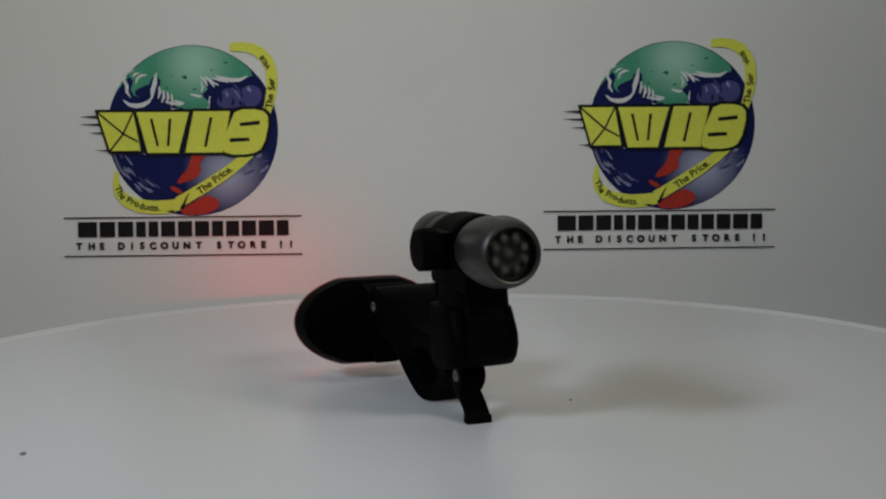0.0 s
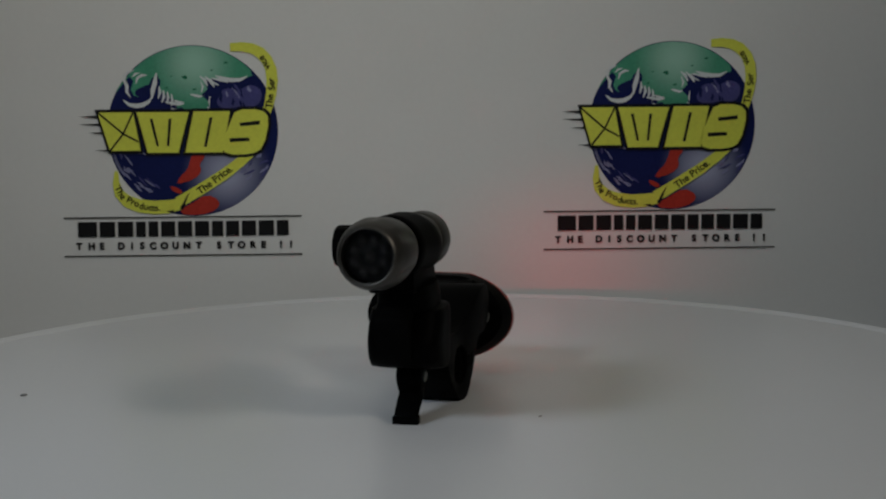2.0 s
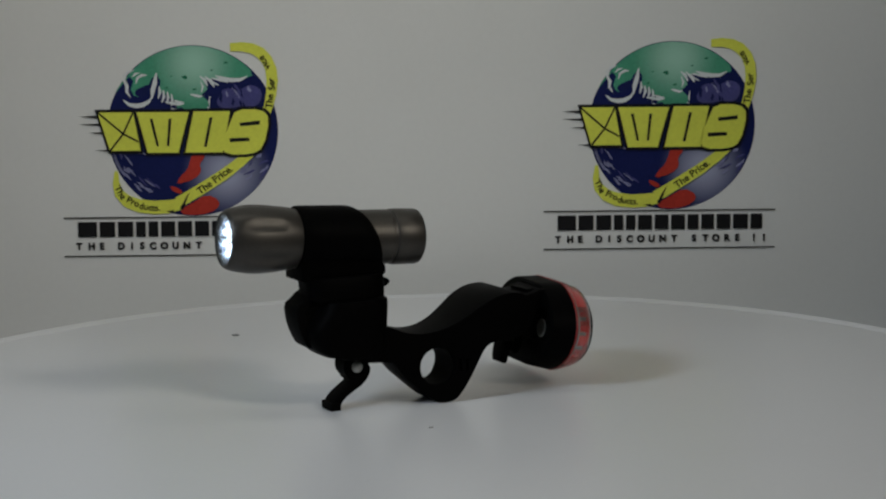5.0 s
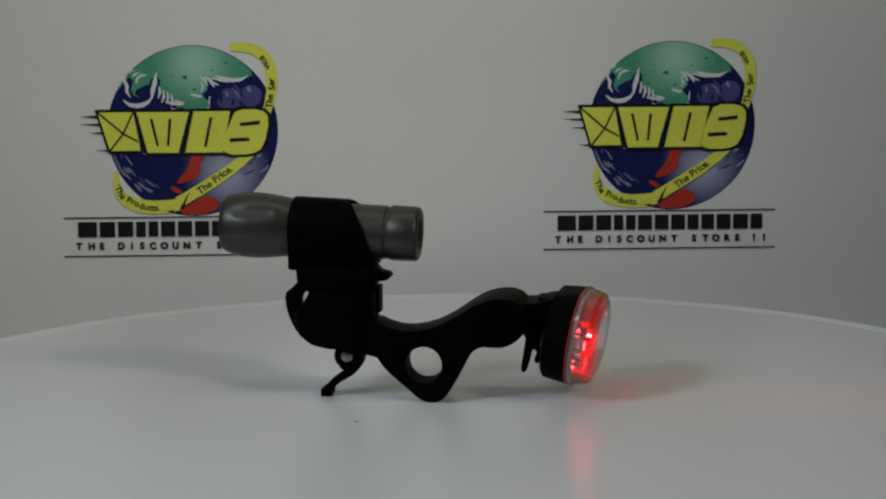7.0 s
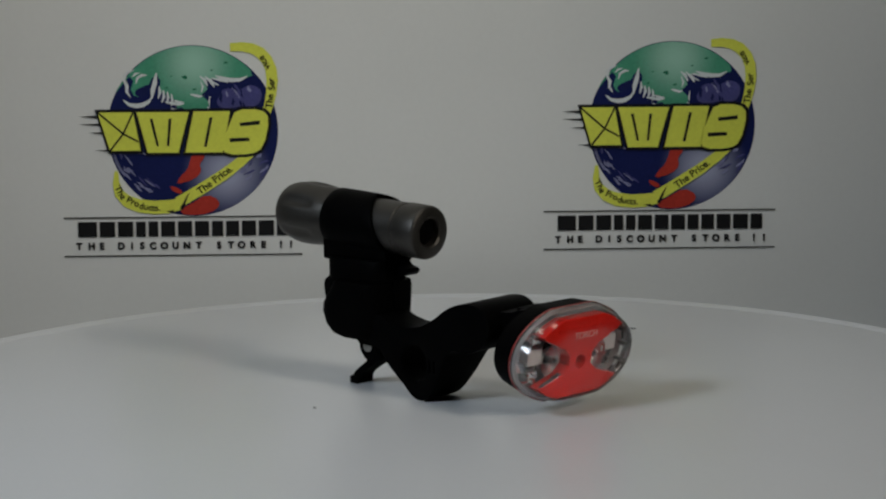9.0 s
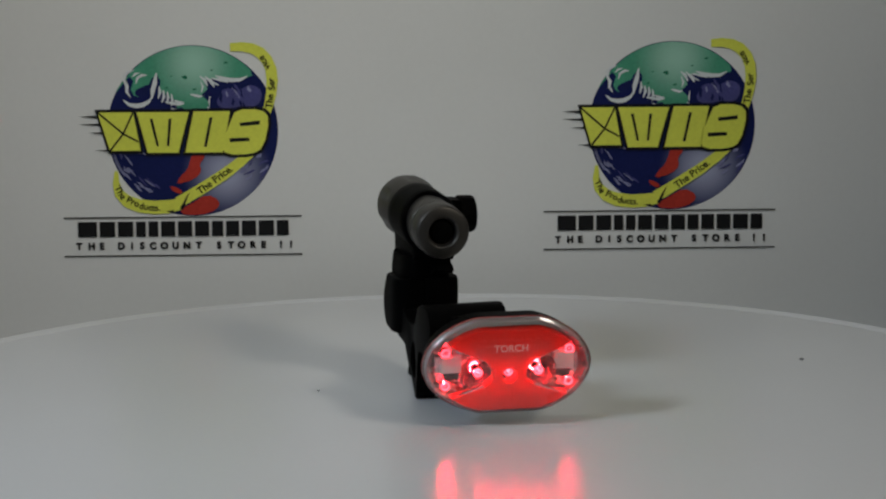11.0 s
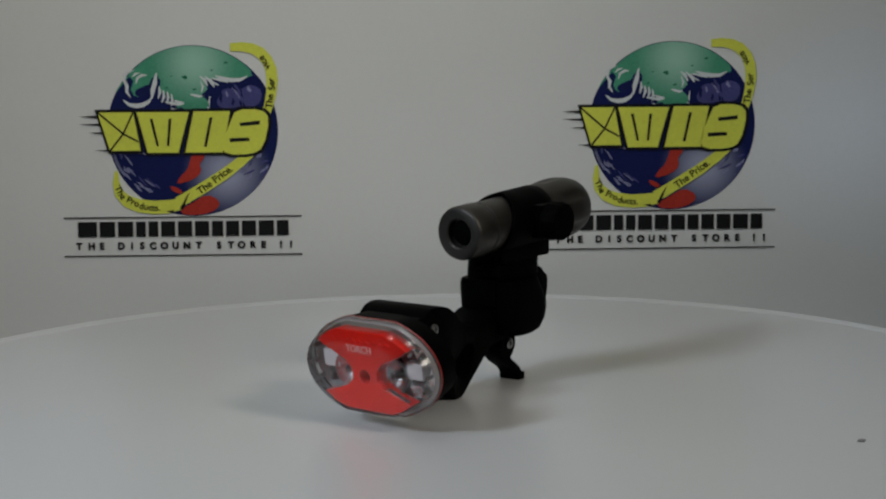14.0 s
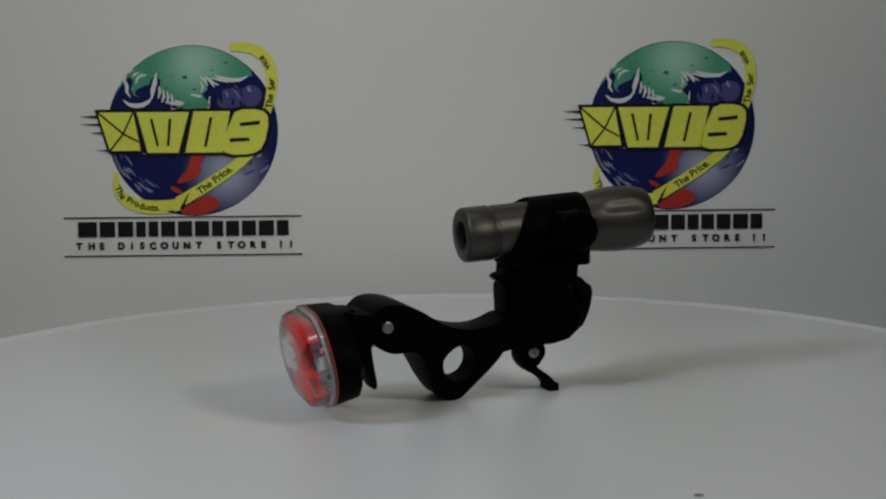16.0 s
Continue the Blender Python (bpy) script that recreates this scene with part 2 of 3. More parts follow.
# ---------------------------------------------------------------- printed emblems
def emblem(x, z, k, turn=0.0):
    """A printed globe emblem; its own x runs to the right and its y up, in thousandths of its width times 300."""
    c, s = math.cos(radians(WALL_YAW)), math.sin(radians(WALL_YAW))
    top = tagged(new("printed_emblem"), "blue and green globe emblem with yellow band printed on white backdrop", "printed emblem", "emblems on the backdrop")
    top.matrix_basis = pose(x * c, 0.34 + x * s, z, 90, 0, WALL_YAW) @ pose(0, 0, 0, 0, 0, turn)

    def flat(name, pts, mat, layer, holes=(), label=""):
        z0 = 0.00006 * layer
        bm = slab([(u * k, v * k) for u, v in pts], z0, z0 + 0.00005, [[(u * k, v * k) for u, v in h] for h in holes],
                  place=lambda u, v, d: (u, v, d))
        return part(name, bm, mat, top, label, smooth=False)

    def words(text, u, v, size, turn_deg, layer, space=1.0, wide=1.0, bold=0.00012):
        cu = bpy.data.curves.new("words", "FONT")
        cu.body, cu.size, cu.space_character = text, size * k, space
        cu.align_x, cu.align_y = "CENTER", "CENTER"
        cu.extrude, cu.offset = 0.00003, bold
        tmp = new("words_curve", cu)
        me = bpy.data.meshes.new_from_object(tmp.evaluated_get(bpy.context.evaluated_depsgraph_get()))
        bpy.data.objects.remove(tmp)
        me.materials.append(INK)
        ob = new("lettering", me)
        ob.parent = top
        ob.matrix_basis = pose(u * k, v * k, 0.00006 * layer, 0, 0, turn_deg) @ Matrix.Diagonal((wide, 1, 1, 1))
        return ob

    R = 150.0
    rnd = random.Random(5)
    flat("globe", circle(0, 0, R, 72, 151), SEA, 1)

    def inside(pts, lim=149.0):
        out = []
        for u, v in pts:
            d = math.hypot(u, v)
            out.append((u * lim / d, v * lim / d) if d > lim else (u, v))
        return out

    def spot(e, n):
        """A place on the globe from its print grid, e to the east and n to the south."""
        return ((e - 492) / 1.98, (342 - n) / 1.98)

    def band(mid, w, layer, mat=YELLOW, name="yellow_band"):
        left, right = [], []
        for i, (u, v) in enumerate(mid):
            a, b = mid[max(i - 1, 0)], mid[min(i + 1, len(mid) - 1)]
            du, dv = b[0] - a[0], b[1] - a[1]
            d = math.hypot(du, dv)
            ww = w[i] if isinstance(w, (list, tuple)) else w
            left.append((u - dv / d * ww, v + du / d * ww))
            right.append((u + dv / d * ww, v - du / d * ww))
        return flat(name, left + right[::-1], mat, layer)

    def wisp(mid, w, layer=8, mat=FOAM, name="foam_wisp"):
        n = len(mid)
        return band(mid, [max(0.4, w * math.sin(math.pi * (i + 0.35) / (n - 0.3))) for i in range(n)], layer, mat, name)

    # green cap with a torn lower edge and a bay on its west
    edge = [spot(*q) for q in ((222, 206), (246, 176), (262, 158), (276, 150), (290, 166), (280, 196), (290, 216), (306, 222), (326, 208), (340, 184), (352, 160), (370, 144), (384, 166), (380, 198),
            (396, 214), (408, 208), (420, 236), (432, 230), (440, 262), (456, 258), (470, 276), (545, 276), (549, 240), (524, 216), (546, 196), (532, 168), (560, 160), (600, 164), (650, 166), (684, 156), (702, 150))]
    rim = [(148 * math.cos(radians(a)), 150 * math.sin(radians(a))) for a in range(46, 152, 5)]
    flat("land", inside(edge + rim, 150.5), GREEN, 5)
    flat("sea_inlet", smooth_loop([spot(292, 214), spot(298, 196), spot(322, 186), spot(344, 176), spot(340, 204), spot(318, 226)], 1), NAVY, 6)
    for east, south, w in ((466, 152, 12), (470, 158, 8), (610, 104, 9), (350, 82, 6), (560, 130, 6), (420, 150, 5), (500, 196, 9), (404, 190, 7)):
        u, v = spot(east, south)
        w /= 1.98
        flat("land_patch", smooth_loop([(u - w, v), (u - w / 3, v - w / 2), (u + w, v - w / 4), (u + w / 2, v + w / 2)], 1), DKGREEN, 7)
    # foam round the western bay
    for mid, w in ((((266, 146), (258, 164), (268, 184), (266, 204), (278, 222)), 3.2), (((254, 232), (272, 248), (296, 253), (320, 250), (342, 238), (352, 222)), 4.2),
                   (((352, 228), (356, 200), (364, 172), (370, 138)), 4.4), (((298, 176), (304, 156), (320, 146), (336, 146)), 2.6),
                   (((252, 152), (270, 136), (292, 128)), 2.2), (((286, 152), (296, 142), (312, 138)), 2.0)):
        wisp([spot(*q) for q in mid], w)
    # streaks of foam on the south coast
    for e, n, lean, w in ((378, 206, 2, 2.6), (392, 220, 3, 2.8), (406, 224, 0, 2.6), (420, 233, -2, 2.4)):
        wisp([spot(e, n - 21), spot(e + 3, n), spot(e - lean - 2, n + 21)], w)
    for e, n, run, w in ((398, 240, 66, 2.8), (428, 234, 34, 2.2), (418, 262, 34, 1.8), (486, 213, 42, 2.6)):
        wisp([spot(e, n), spot(e + 0.35 * run, n + 4), spot(e + 0.7 * run, n + 8), spot(e + run, n + 6)], w)
    # foam along the east coast
    for mid, w in ((((520, 150), (536, 164), (546, 184)), 2.6), (((538, 152), (556, 168), (570, 188)), 2.8), (((556, 160), (566, 174), (586, 182)), 2.0),
                   (((574, 150), (602, 159), (630, 165), (660, 164), (684, 152)), 3.8), (((560, 158), (590, 164), (618, 172)), 2.4),
                   (((522, 168), (530, 188), (524, 206)), 1.8), (((546, 258), (552, 272), (560, 282)), 3.0), (((554, 220), (550, 240), (552, 254)), 1.6)):
        wisp([spot(*q) for q in mid], w)
    # hazy land and streaks of cloud over the sea
    flat("far_land", smooth_loop([spot(*q) for q in ((588, 216), (600, 196), (628, 192), (640, 206), (664, 196), (690, 182), (716, 186), (736, 206), (730, 244), (700, 262), (664, 254), (630, 264), (592, 262), (574, 244))], 1), MIST, 8)
    for i in range(46):
        east, south, w, a = rnd.choice(((240, 452, 44, 62), (320, 440, 34, 10), (326, 532, 30, 40), (250, 480, 30, 60), (720, 440, 34, -40), (700, 480, 46, -35), (664, 214, 56, 70), (690, 236, 40, 75), (620, 236, 34, 80)))
        u, v = spot(east + rnd.uniform(-w, w), south + rnd.uniform(-0.7, 0.7) * w)
        a = radians(a + rnd.uniform(-22, 22))
        n = rnd.uniform(5, 13)
        mid = inside([(u + math.cos(a) * n * j + rnd.uniform(-1.5, 1.5), v - math.sin(a) * n * j + rnd.uniform(-1.5, 1.5)) for j in (-1, -0.3, 0.4, 1)], 145)
        wisp(mid, rnd.uniform(1.2, 3.2), 9, NAVY if 560 < east < 700 and south < 300 and i % 2 else HAZE if i % 3 else MIST, "cloud_streak")
    # red land
    flat("red_land", smooth_loop([(4, -12), (24, -12), (22, -44), (10, -58), (14, -72), (0, -86), (-32, -95), (-24, -80), (-12, -70), (-4, -48)], 1), SCARLET, 10)
    flat("red_land", inside(smooth_loop([(-27, -140), (-6, -129), (22, -112), (46, -124), (40, -140), (10, -150), (-18, -150)], 1), 149), SCARLET, 10)
    flat("red_land", smooth_loop([(-44, -96), (-24, -102), (-20, -112), (-36, -108)], 1), SCARLET, 10)

    # yellow band that runs behind and before the globe
    band([(68, 147), (88, 148), (106, 145), (120, 138), (132, 125), (139, 108), (141, 88), (139, 66), (134, 44), (127, 24), (120, 12)], [7, 8, 9, 10, 10, 10, 10, 9, 8, 8, 6], 11)
    band([(-136, -70), (-137, -92), (-132, -110), (-118, -124), (-98, -132), (-72, -135), (-48, -134), (-26, -130)], [3, 6, 9, 11, 12, 12, 12, 10], 11)
    band([(-30, -126), (-20, -122), (14, -102), (52, -78), (84, -54), (108, -34)], [9, 10, 10, 10, 9, 7], 12)
    flat("band_fold", [(-26, -138), (-14, -116), (-8, -108), (-12, -118), (-20, -140)], INK, 14)
    flat("band_fold", [(-50, -142), (-36, -140), (-38, -146)], INK, 14)
    words("The Price.", 37, -87, 18, 36, 15)
    for text, u, v, t in (("The", -130, -108, -62), ("Pro", -108, -125, -26), ("duc", -86, -134, -8), ("ts.", -68, -136, 2)):
        words(text, u, v, 16, t, 15)
    for text, u, v, t in (("The", 136, 52, 82), ("Ser", 140, 82, 95), ("vice", 128, 120, 122)):
        words(text, u, v, 16, t, 15)

    # speed lines, envelope and three slanted yellow blocks with black edges
    for u0, u1, v in ((-198, -160, 26), (-200, -150, 12), (-184, -140, -3), (-172, -132, -34)):
        flat("speed_line", [(u0, v + 1), (u1, v + 3.0), (u1, v - 2.5)], INK, 13)

    def edged(name, pts, grow, holes=()):
        cu = sum(p[0] for p in pts) / len(pts)
        cv = sum(p[1] for p in pts) / len(pts)
        half_u = max(abs(p[0] - cu) for p in pts)
        half_v = max(abs(p[1] - cv) for p in pts)
        flat(name + "_edge", [(cu + (p[0] - cu) * (1 + grow / half_u), cv + (p[1] - cv) * (1 + grow / half_v)) for p in pts], INK, 16)
        flat(name, pts, YELLOW, 17)
        for h in holes:
            flat("slit", h, INK, 18)

    edged("envelope", [(-166, 34), (-104, 34), (-92, -34), (-146, -34)], 5)
    for a, b in (((-166, 34), (-122, -4)), ((-104, 34), (-122, -4)), ((-146, -34), (-122, -4)), ((-122, -4), (-96, -18))):
        du, dv = b[0] - a[0], b[1] - a[1]
        d = math.hypot(du, dv)
        nu, nv = -dv / d * 1.6, du / d * 1.6
        flat("slit", [(a[0] + nu, a[1] + nv), (b[0] + nu, b[1] + nv), (b[0] - nu, b[1] - nv), (a[0] - nu, a[1] - nv)], INK, 18)
    edged("yellow_block", [(-98, 34), (-6, 34), (-26, -38), (-80, -38)], 5, [[(-75, 22), (-70, 22), (-60, -26), (-64, -26)], [(-42, 22), (-37, 22), (-42, -26), (-46, -26)]])
    edged("yellow_block", [(2, 35), (66, 35), (52, -38), (-14, -38)], 5, [[(30, 24), (35, 24), (24, -28), (19, -28)]])
    edged("yellow_block", smooth_loop([(76, 38), (122, 38), (136, 22), (124, -30), (104, -42), (56, -42), (50, -24), (66, 16)], 1), 5, [
        [(82, 14), (118, 18), (118, 11), (84, 8)], [(64, -13), (98, -12), (100, -18), (65, -20)]])

    # bars of the shop's name, its line of small words and two rules
    flat("rule", [(-231, -151.5), (190, -151.5), (190, -153.8), (-231, -153.8)], INK, 13)
    flat("rule", [(-231, -220), (190, -220), (190, -222.3), (-231, -222.3)], INK, 13)
    u = -208.0
    for w in (38, 32, 32, 22, 22, 30, 30, 30, 25, 28, 30, 32, 26):
        flat("name_bar", [(u + 2, -160), (u + w - 3, -160), (u + w - 3, -187), (u + 2, -187)], INK, 13)
        u += w
    for text, at in (("THE", (-205, -183, -165)), ("DISCOUNT", (-131, -112, -94, -75, -55, -35, -15, 6)), ("STORE", (42, 63, 82, 102, 121)), ("!!", (152, 170))):
        for ch, u in zip(text, at):
            words(ch, u, -204, 16.5, 0, 13, bold=0.0003)
    return top


# ---------------------------------------------------------------- turntable
def turntable():
    top = tagged(new("turntable"), "round white glossy turntable turning on the table", "turntable")
    R = 0.2945
    m = Matrix.Rotation(radians(-90), 4, "Y")
    prof = [(0.0, 0.0), (0.0, R - 0.0140), (0.0, R - 0.0110), (0.0, R - 0.0085), (0.0004, R - 0.0070), (0.0012, R - 0.0050), (0.0015, R - 0.0035), (0.0010, R - 0.0014), (-0.0025, R), (-0.012, R), (-0.014, R - 0.002), (-0.014, 0.0)]
    part("disc", lathe([(s, r) for s, r in prof], 160, m), DISC, top)
    part("base", lathe([(-0.0145, 0.0), (-0.0145, 0.11), (-0.05, 0.12), (-0.0546, 0.118), (-0.0546, 0.0)], 64, m), BLACK, top, "black turntable base")
    rnd = random.Random(2)
    for x, y, r in ((-74.5, 186.6, 1.6), (-18.1, -58.6, 0.9)):
        bm = bmesh.new()
        bmesh.ops.create_icosphere(bm, subdivisions=1, radius=r * MM)
        for v in bm.verts:
            v.co = Vector((v.co.x * 1.5, v.co.y * 0.9, v.co.z * 0.35)) * rnd.uniform(0.75, 1.2)
        bmesh.ops.translate(bm, verts=bm.verts, vec=(x * MM, y * MM, 0.3 * r * MM))
        part("crumb", bm, SPECK, top)
    return top


# ---------------------------------------------------------------- the light set
TAIL, NOSE = Vector((-8.4, 4.2, 77.0)), Vector((-99.9, 6.7, 81.6))
AXIS = (NOSE - TAIL).normalized()
TORCH = Matrix.Translation(TAIL) @ AXIS.to_track_quat("X", "Z").to_matrix().to_4x4() @ Matrix.Diagonal((1.028, 1, 1, 1))


def torch(top):
    """A short metal torch: barrel, tail cap, fluted head, lens and nine diodes."""
    body = part("torch", scaled(lathe([(15.0, 0.0), (15.0, 12.0), (15.5, 12.6), (58.5, 12.6), (59.0, 12.1), (59.0, 0.0)], 56, TORCH)), METAL, top, "dark grey metal torch barrel")

    def knurl(s, r, a):
        return s, r + (0.18 * math.cos(28 * a) if 2.0 < s < 12.0 and r > 11 else 0.0)
    part("tail_cap", scaled(lathe([(3.5, 0.0), (3.5, 6.4), (0.6, 6.8), (0.0, 7.6), (0.0, 11.6), (0.6, 12.5), (1.6, 12.9), (12.6, 13.0), (13.4, 12.6), (13.6, 12.2), (15.0, 12.2), (15.0, 0)], 84, TORCH, shape=knurl)), METAL, body)
    part("push_button", scaled(lathe([(1.6, 0.0), (1.8, 3.0), (2.4, 5.2), (3.4, 6.0), (3.6, 6.0)], 32, TORCH)), RUBBER, body, "black rubber push button")

    def flute(s, r, a):
        w = math.sin(math.pi * min(max((s - 66.0) / 19.0, 0.0), 1.0)) ** 0.5 if 66.0 < s < 85.0 else 0.0
        c = (a * 6 / (2 * math.pi)) % 1.0 - 0.5
        dip = max(0.0, 1.0 - (c / 0.20) ** 2)
        return s, r - 1.25 * dip * w
    prof = [(58.5, 12.4), (59.0, 13.4), (61, 13.9)] + [(61 + i * 1.5, 13.9 + 1.75 * math.sin(math.pi / 2 * min(i / 11.0, 1.0))) for i in range(1, 12)]
    prof += [(79, 15.65), (80.5, 15.55), (82, 15.4), (84, 15.05), (86, 14.6), (88, 14.1), (90, 13.4), (91.2, 12.6), (91.6, 12.0), (91.4, 11.3), (88.2, 11.0), (70.0, 11.0)]
    part("head", scaled(lathe(prof, 96, TORCH, shape=flute)), METAL, body, "fluted dark metal torch head")
    spots = [(0.0, 0.0)] + [(7.0 * math.cos(math.pi / 8 + i * math.pi / 4), 7.0 * math.sin(math.pi / 8 + i * math.pi / 4)) for i in range(8)]

    def set_in(u, v, d):
        return TORCH @ Vector((d, u, v))
    bm = slab(circle(0, 0, 11.05, 40), 74.5, 86.0, [circle(u, v, 1.7, 14) for u, v in spots], place=set_in)
    part("diode_holder", scaled(bm), DARKLENS, body, "dark diode holder", smooth=False)
    # opaque plate added to block the glowing parts while drawn back
    part("backing_plate", scaled(slab(circle(0, 0, 11.0, 32), 73.2, 74.0, place=set_in)), BLACK, body)
    for u, v in spots:
        m = TORCH @ Matrix.Translation((86.1, u, v))
        part("diode", scaled(lathe([(0.0, 2.6), (0.5, 2.6), (0.5, 2.25), (1.8, 2.2), (2.8, 1.6), (3.3, 0.8), (3.45, 0.0)], 16, m)), PHOSPHOR, body, "clear yellowish diode")
    part("lens", scaled(lathe([(90.2, 0.0), (90.2, 11.4)], 48, TORCH)), LENS, body, "clear front lens")
    # the diodes' glowing rings and chips; sliding them back stands in for switching off
    bm = bmesh.new()
    for u, v in spots:
        m = TORCH @ Matrix.Translation((86.3, u, v))
        # rings widened past the diodes to imitate glare on the lit lens
        lathe([(0.0, 1.75), (0.35, 1.8), (0.5, 2.3), (0.4, 3.5), (0.0, 3.9)], 16, m, bm)
    rims = part("diode_rims", scaled(bm), WHITE_GLOW, body, "white glow rings imitating glare across the lens")
    bm = bmesh.new()
    for u, v in spots:
        m = TORCH @ Matrix.Translation((75.6, u, v))
        lathe([(0.0, 0.0), (0.0, 1.55)], 14, m, bm)
    chips = part("diode_chips", scaled(bm), WHITE_BEAM, body, "glowing white diode chips")
    face_along(chips, AXIS)
    return rims, chips


def stack(levels, n=44, power=2.8):
    """Rounded level slices joined into one body: height, west and east end, half width and middle of each."""
    bm = bmesh.new()
    rows = []
    for z, x0, x1, hw, y in levels:
        ring = []
        for i in range(n):
            a = 2 * math.pi * i / n
            c, q = math.cos(a), math.sin(a)
            k = (abs(c) ** power + abs(q) ** power) ** (-1.0 / power)
            ring.append(bm.verts.new(((x0 + x1) / 2 + (x1 - x0) / 2 * k * c, y + hw * k * q, z)))
        rows.append(ring)
    for p, q in zip(rows, rows[1:]):
        for i in range(n):
            j = (i + 1) % n
            bm.faces.new((p[i], p[j], q[j], q[i]))
    bm.faces.new(rows[0][::-1])
    bm.faces.new(rows[-1])
    return bm


def holder(top):
    """The sleeve round the torch, its base, catch and side knob."""
    def cut(s, r, a):
        if s < 50:
            k = 0.5 - 0.5 * math.sin(a)
            return s - 14.5 * k ** 0.5, r
        return s, r
    ring = [(34.0, 12.7), (34.0, 14.3), (34.8, 14.7), (40.0, 14.8), (52.0, 14.8), (58.2, 14.8), (58.9, 14.3), (58.9, 12.7)]
    body = part("torch_holder", scaled(lathe(ring, 56, TORCH, shape=cut)), BLACK, top, "black plastic torch holder")
    base = [(-70.0, 77), (-70.0, 61.6), (-68.4, 60.8), (-30.5, 60.8), (-28.4, 63.0), (-28.6, 66), (-31.5, 70), (-33, 77)]
    part("holder_base", scaled(slab(base, -5.5, 15.0, bevel=1.2)), BLACK, body)
    neck = [(51.0, -63.0, -31.5, 10.0, 2.2), (52.4, -63.0, -31.5, 10.0, 2.2), (52.5, -66.4, -28.7, 12.4, 2.2), (56.0, -66.5, -28.6, 12.2, 2.2), (60.5, -67.0, -28.6, 11.8, 2.4), (62.5, -67.6, -29.0, 11.0, 2.4)]
    part("swivel_neck", scaled(stack(neck, 56, 3.6)), BLACK, body)
    part("catch", scaled(slab([(-30, 54.4), (-24.6, 55.0), (-22.4, 56.8), (-23.6, 58.4), (-27.4, 59.4), (-30, 62)], 3.0, 13.0, bevel=0.5)), BLACK, body)
    m = Matrix.Translation((-57.0, 19.0, 79.5)) @ Matrix.Rotation(radians(90), 4, "Z")
    part("boss", scaled(box(-65.5, -48.5, 18.5, 24.5, 71.5, 87.5, 1.2)), BLACK, body)

    def grip(s, r, a):
        return s, r + (0.16 * math.cos(12 * a) if r > 8 else 0)
    part("knob", scaled(lathe([(4.5, 0), (4.5, 8.6), (5.2, 9.4), (12.0, 9.2), (13.2, 8.4), (13.4, 0)], 72, m, shape=grip)), BLACK, body, "ribbed black tightening knob")
    part("rib", scaled(box(-29.6, -27.6, 0.0, 11.0, 40.0, 52.5, 0.4)), BLACK, body)


def clamp(top):
    """The handlebar clamp under the torch, with its quick-release lever."""
    levels = [(24.6, -51.0, -35.0, 13.8, 2.3), (25.0, -53.5, -34.0, 15.8, 2.3), (26.6, -60.3, -32.6, 16.6, 2.3), (30.5, -65.3, -30.4, 16.7, 2.3), (36.0, -67.6, -29.4, 16.7, 2.3), (40.0, -67.2, -29.0, 16.7, 2.3),
              (43.5, -65.0, -28.9, 16.7, 2.3), (46.5, -62.6, -28.8, 16.7, 2.3), (49.5, -60.8, -28.7, 16.5, 2.3), (51.6, -60.0, -28.9, 16.0, 2.3), (52.1, -59.0, -29.4, 15.2, 2.3)]
    body = part("handlebar_clamp", scaled(stack(levels, 60, 4.0)), BLACK, top, "black plastic handlebar clamp")
    part("clamp_strap", scaled(slab(smooth_loop([(-60, 57), (-66.4, 54.8), (-68.6, 52.2), (-72.4, 49.6), (-71.6, 42), (-69.8, 36.4), (-66.4, 30.0), (-63.5, 31.0), (-65.4, 37.0), (-66.6, 44.6),
               (-65.4, 48.4), (-60.5, 51.6), (-55, 52.6), (-54, 57)], 1), -3.2, 12.4, bevel=0.6)), RUBBER, body)
    m = Matrix.Translation((-43.0, 3.6, 19.8)) @ Matrix.Rotation(radians(-90), 4, "Z")
    part("pivot", scaled(lathe([(-5.0, 2.2), (-5.0, 5.6), (-4.5, 6.3), (6.0, 6.3), (6.6, 5.6), (6.6, 2.2), (-5.0, 2.2)], 40, m)), BLACK, body)
    for y in (8.7, -3.1):
        mm = Matrix.Translation((-43.0, y, 19.8)) @ Matrix.Rotation(radians(90), 4, "Z")
        part("pivot_screw", scaled(lathe([(-0.9, 0.0), (-0.9, 2.2), (-0.6, 2.7), (0.6, 2.7), (0.9, 2.2), (0.9, 1.1), (0.2, 1.0), (0.2, 0.0)], 20, mm)), STEEL, body, "small zinc screw")
    hook = smooth_loop([(-47.5, 16.5), (-46.8, 13.6), (-44.6, 12.6), (-47.5, 10.4), (-51.0, 8.0), (-54.2, 4.8), (-55.6, 1.4), (-55.4, 0.0), (-51.6, 0.0), (-51.0, 2.4),
            (-48.6, 5.6), (-44.5, 8.2), (-39.5, 11.0), (-36.0, 15.5), (-35.6, 20.0), (-41.0, 22.0)], 1)
    lever = part("lever", scaled(slab(hook, -2.4, 8.4, bevel=0.7)), BLACK, body, "black curved quick-release lever")
    part("lever_tip", scaled(slab([(-56.0, 3.6), (-56.0, 0.0), (-51.2, 0.0), (-51.0, 3.6)], -2.9, 9.0, bevel=0.6)), RUBBER, lever)
    return body


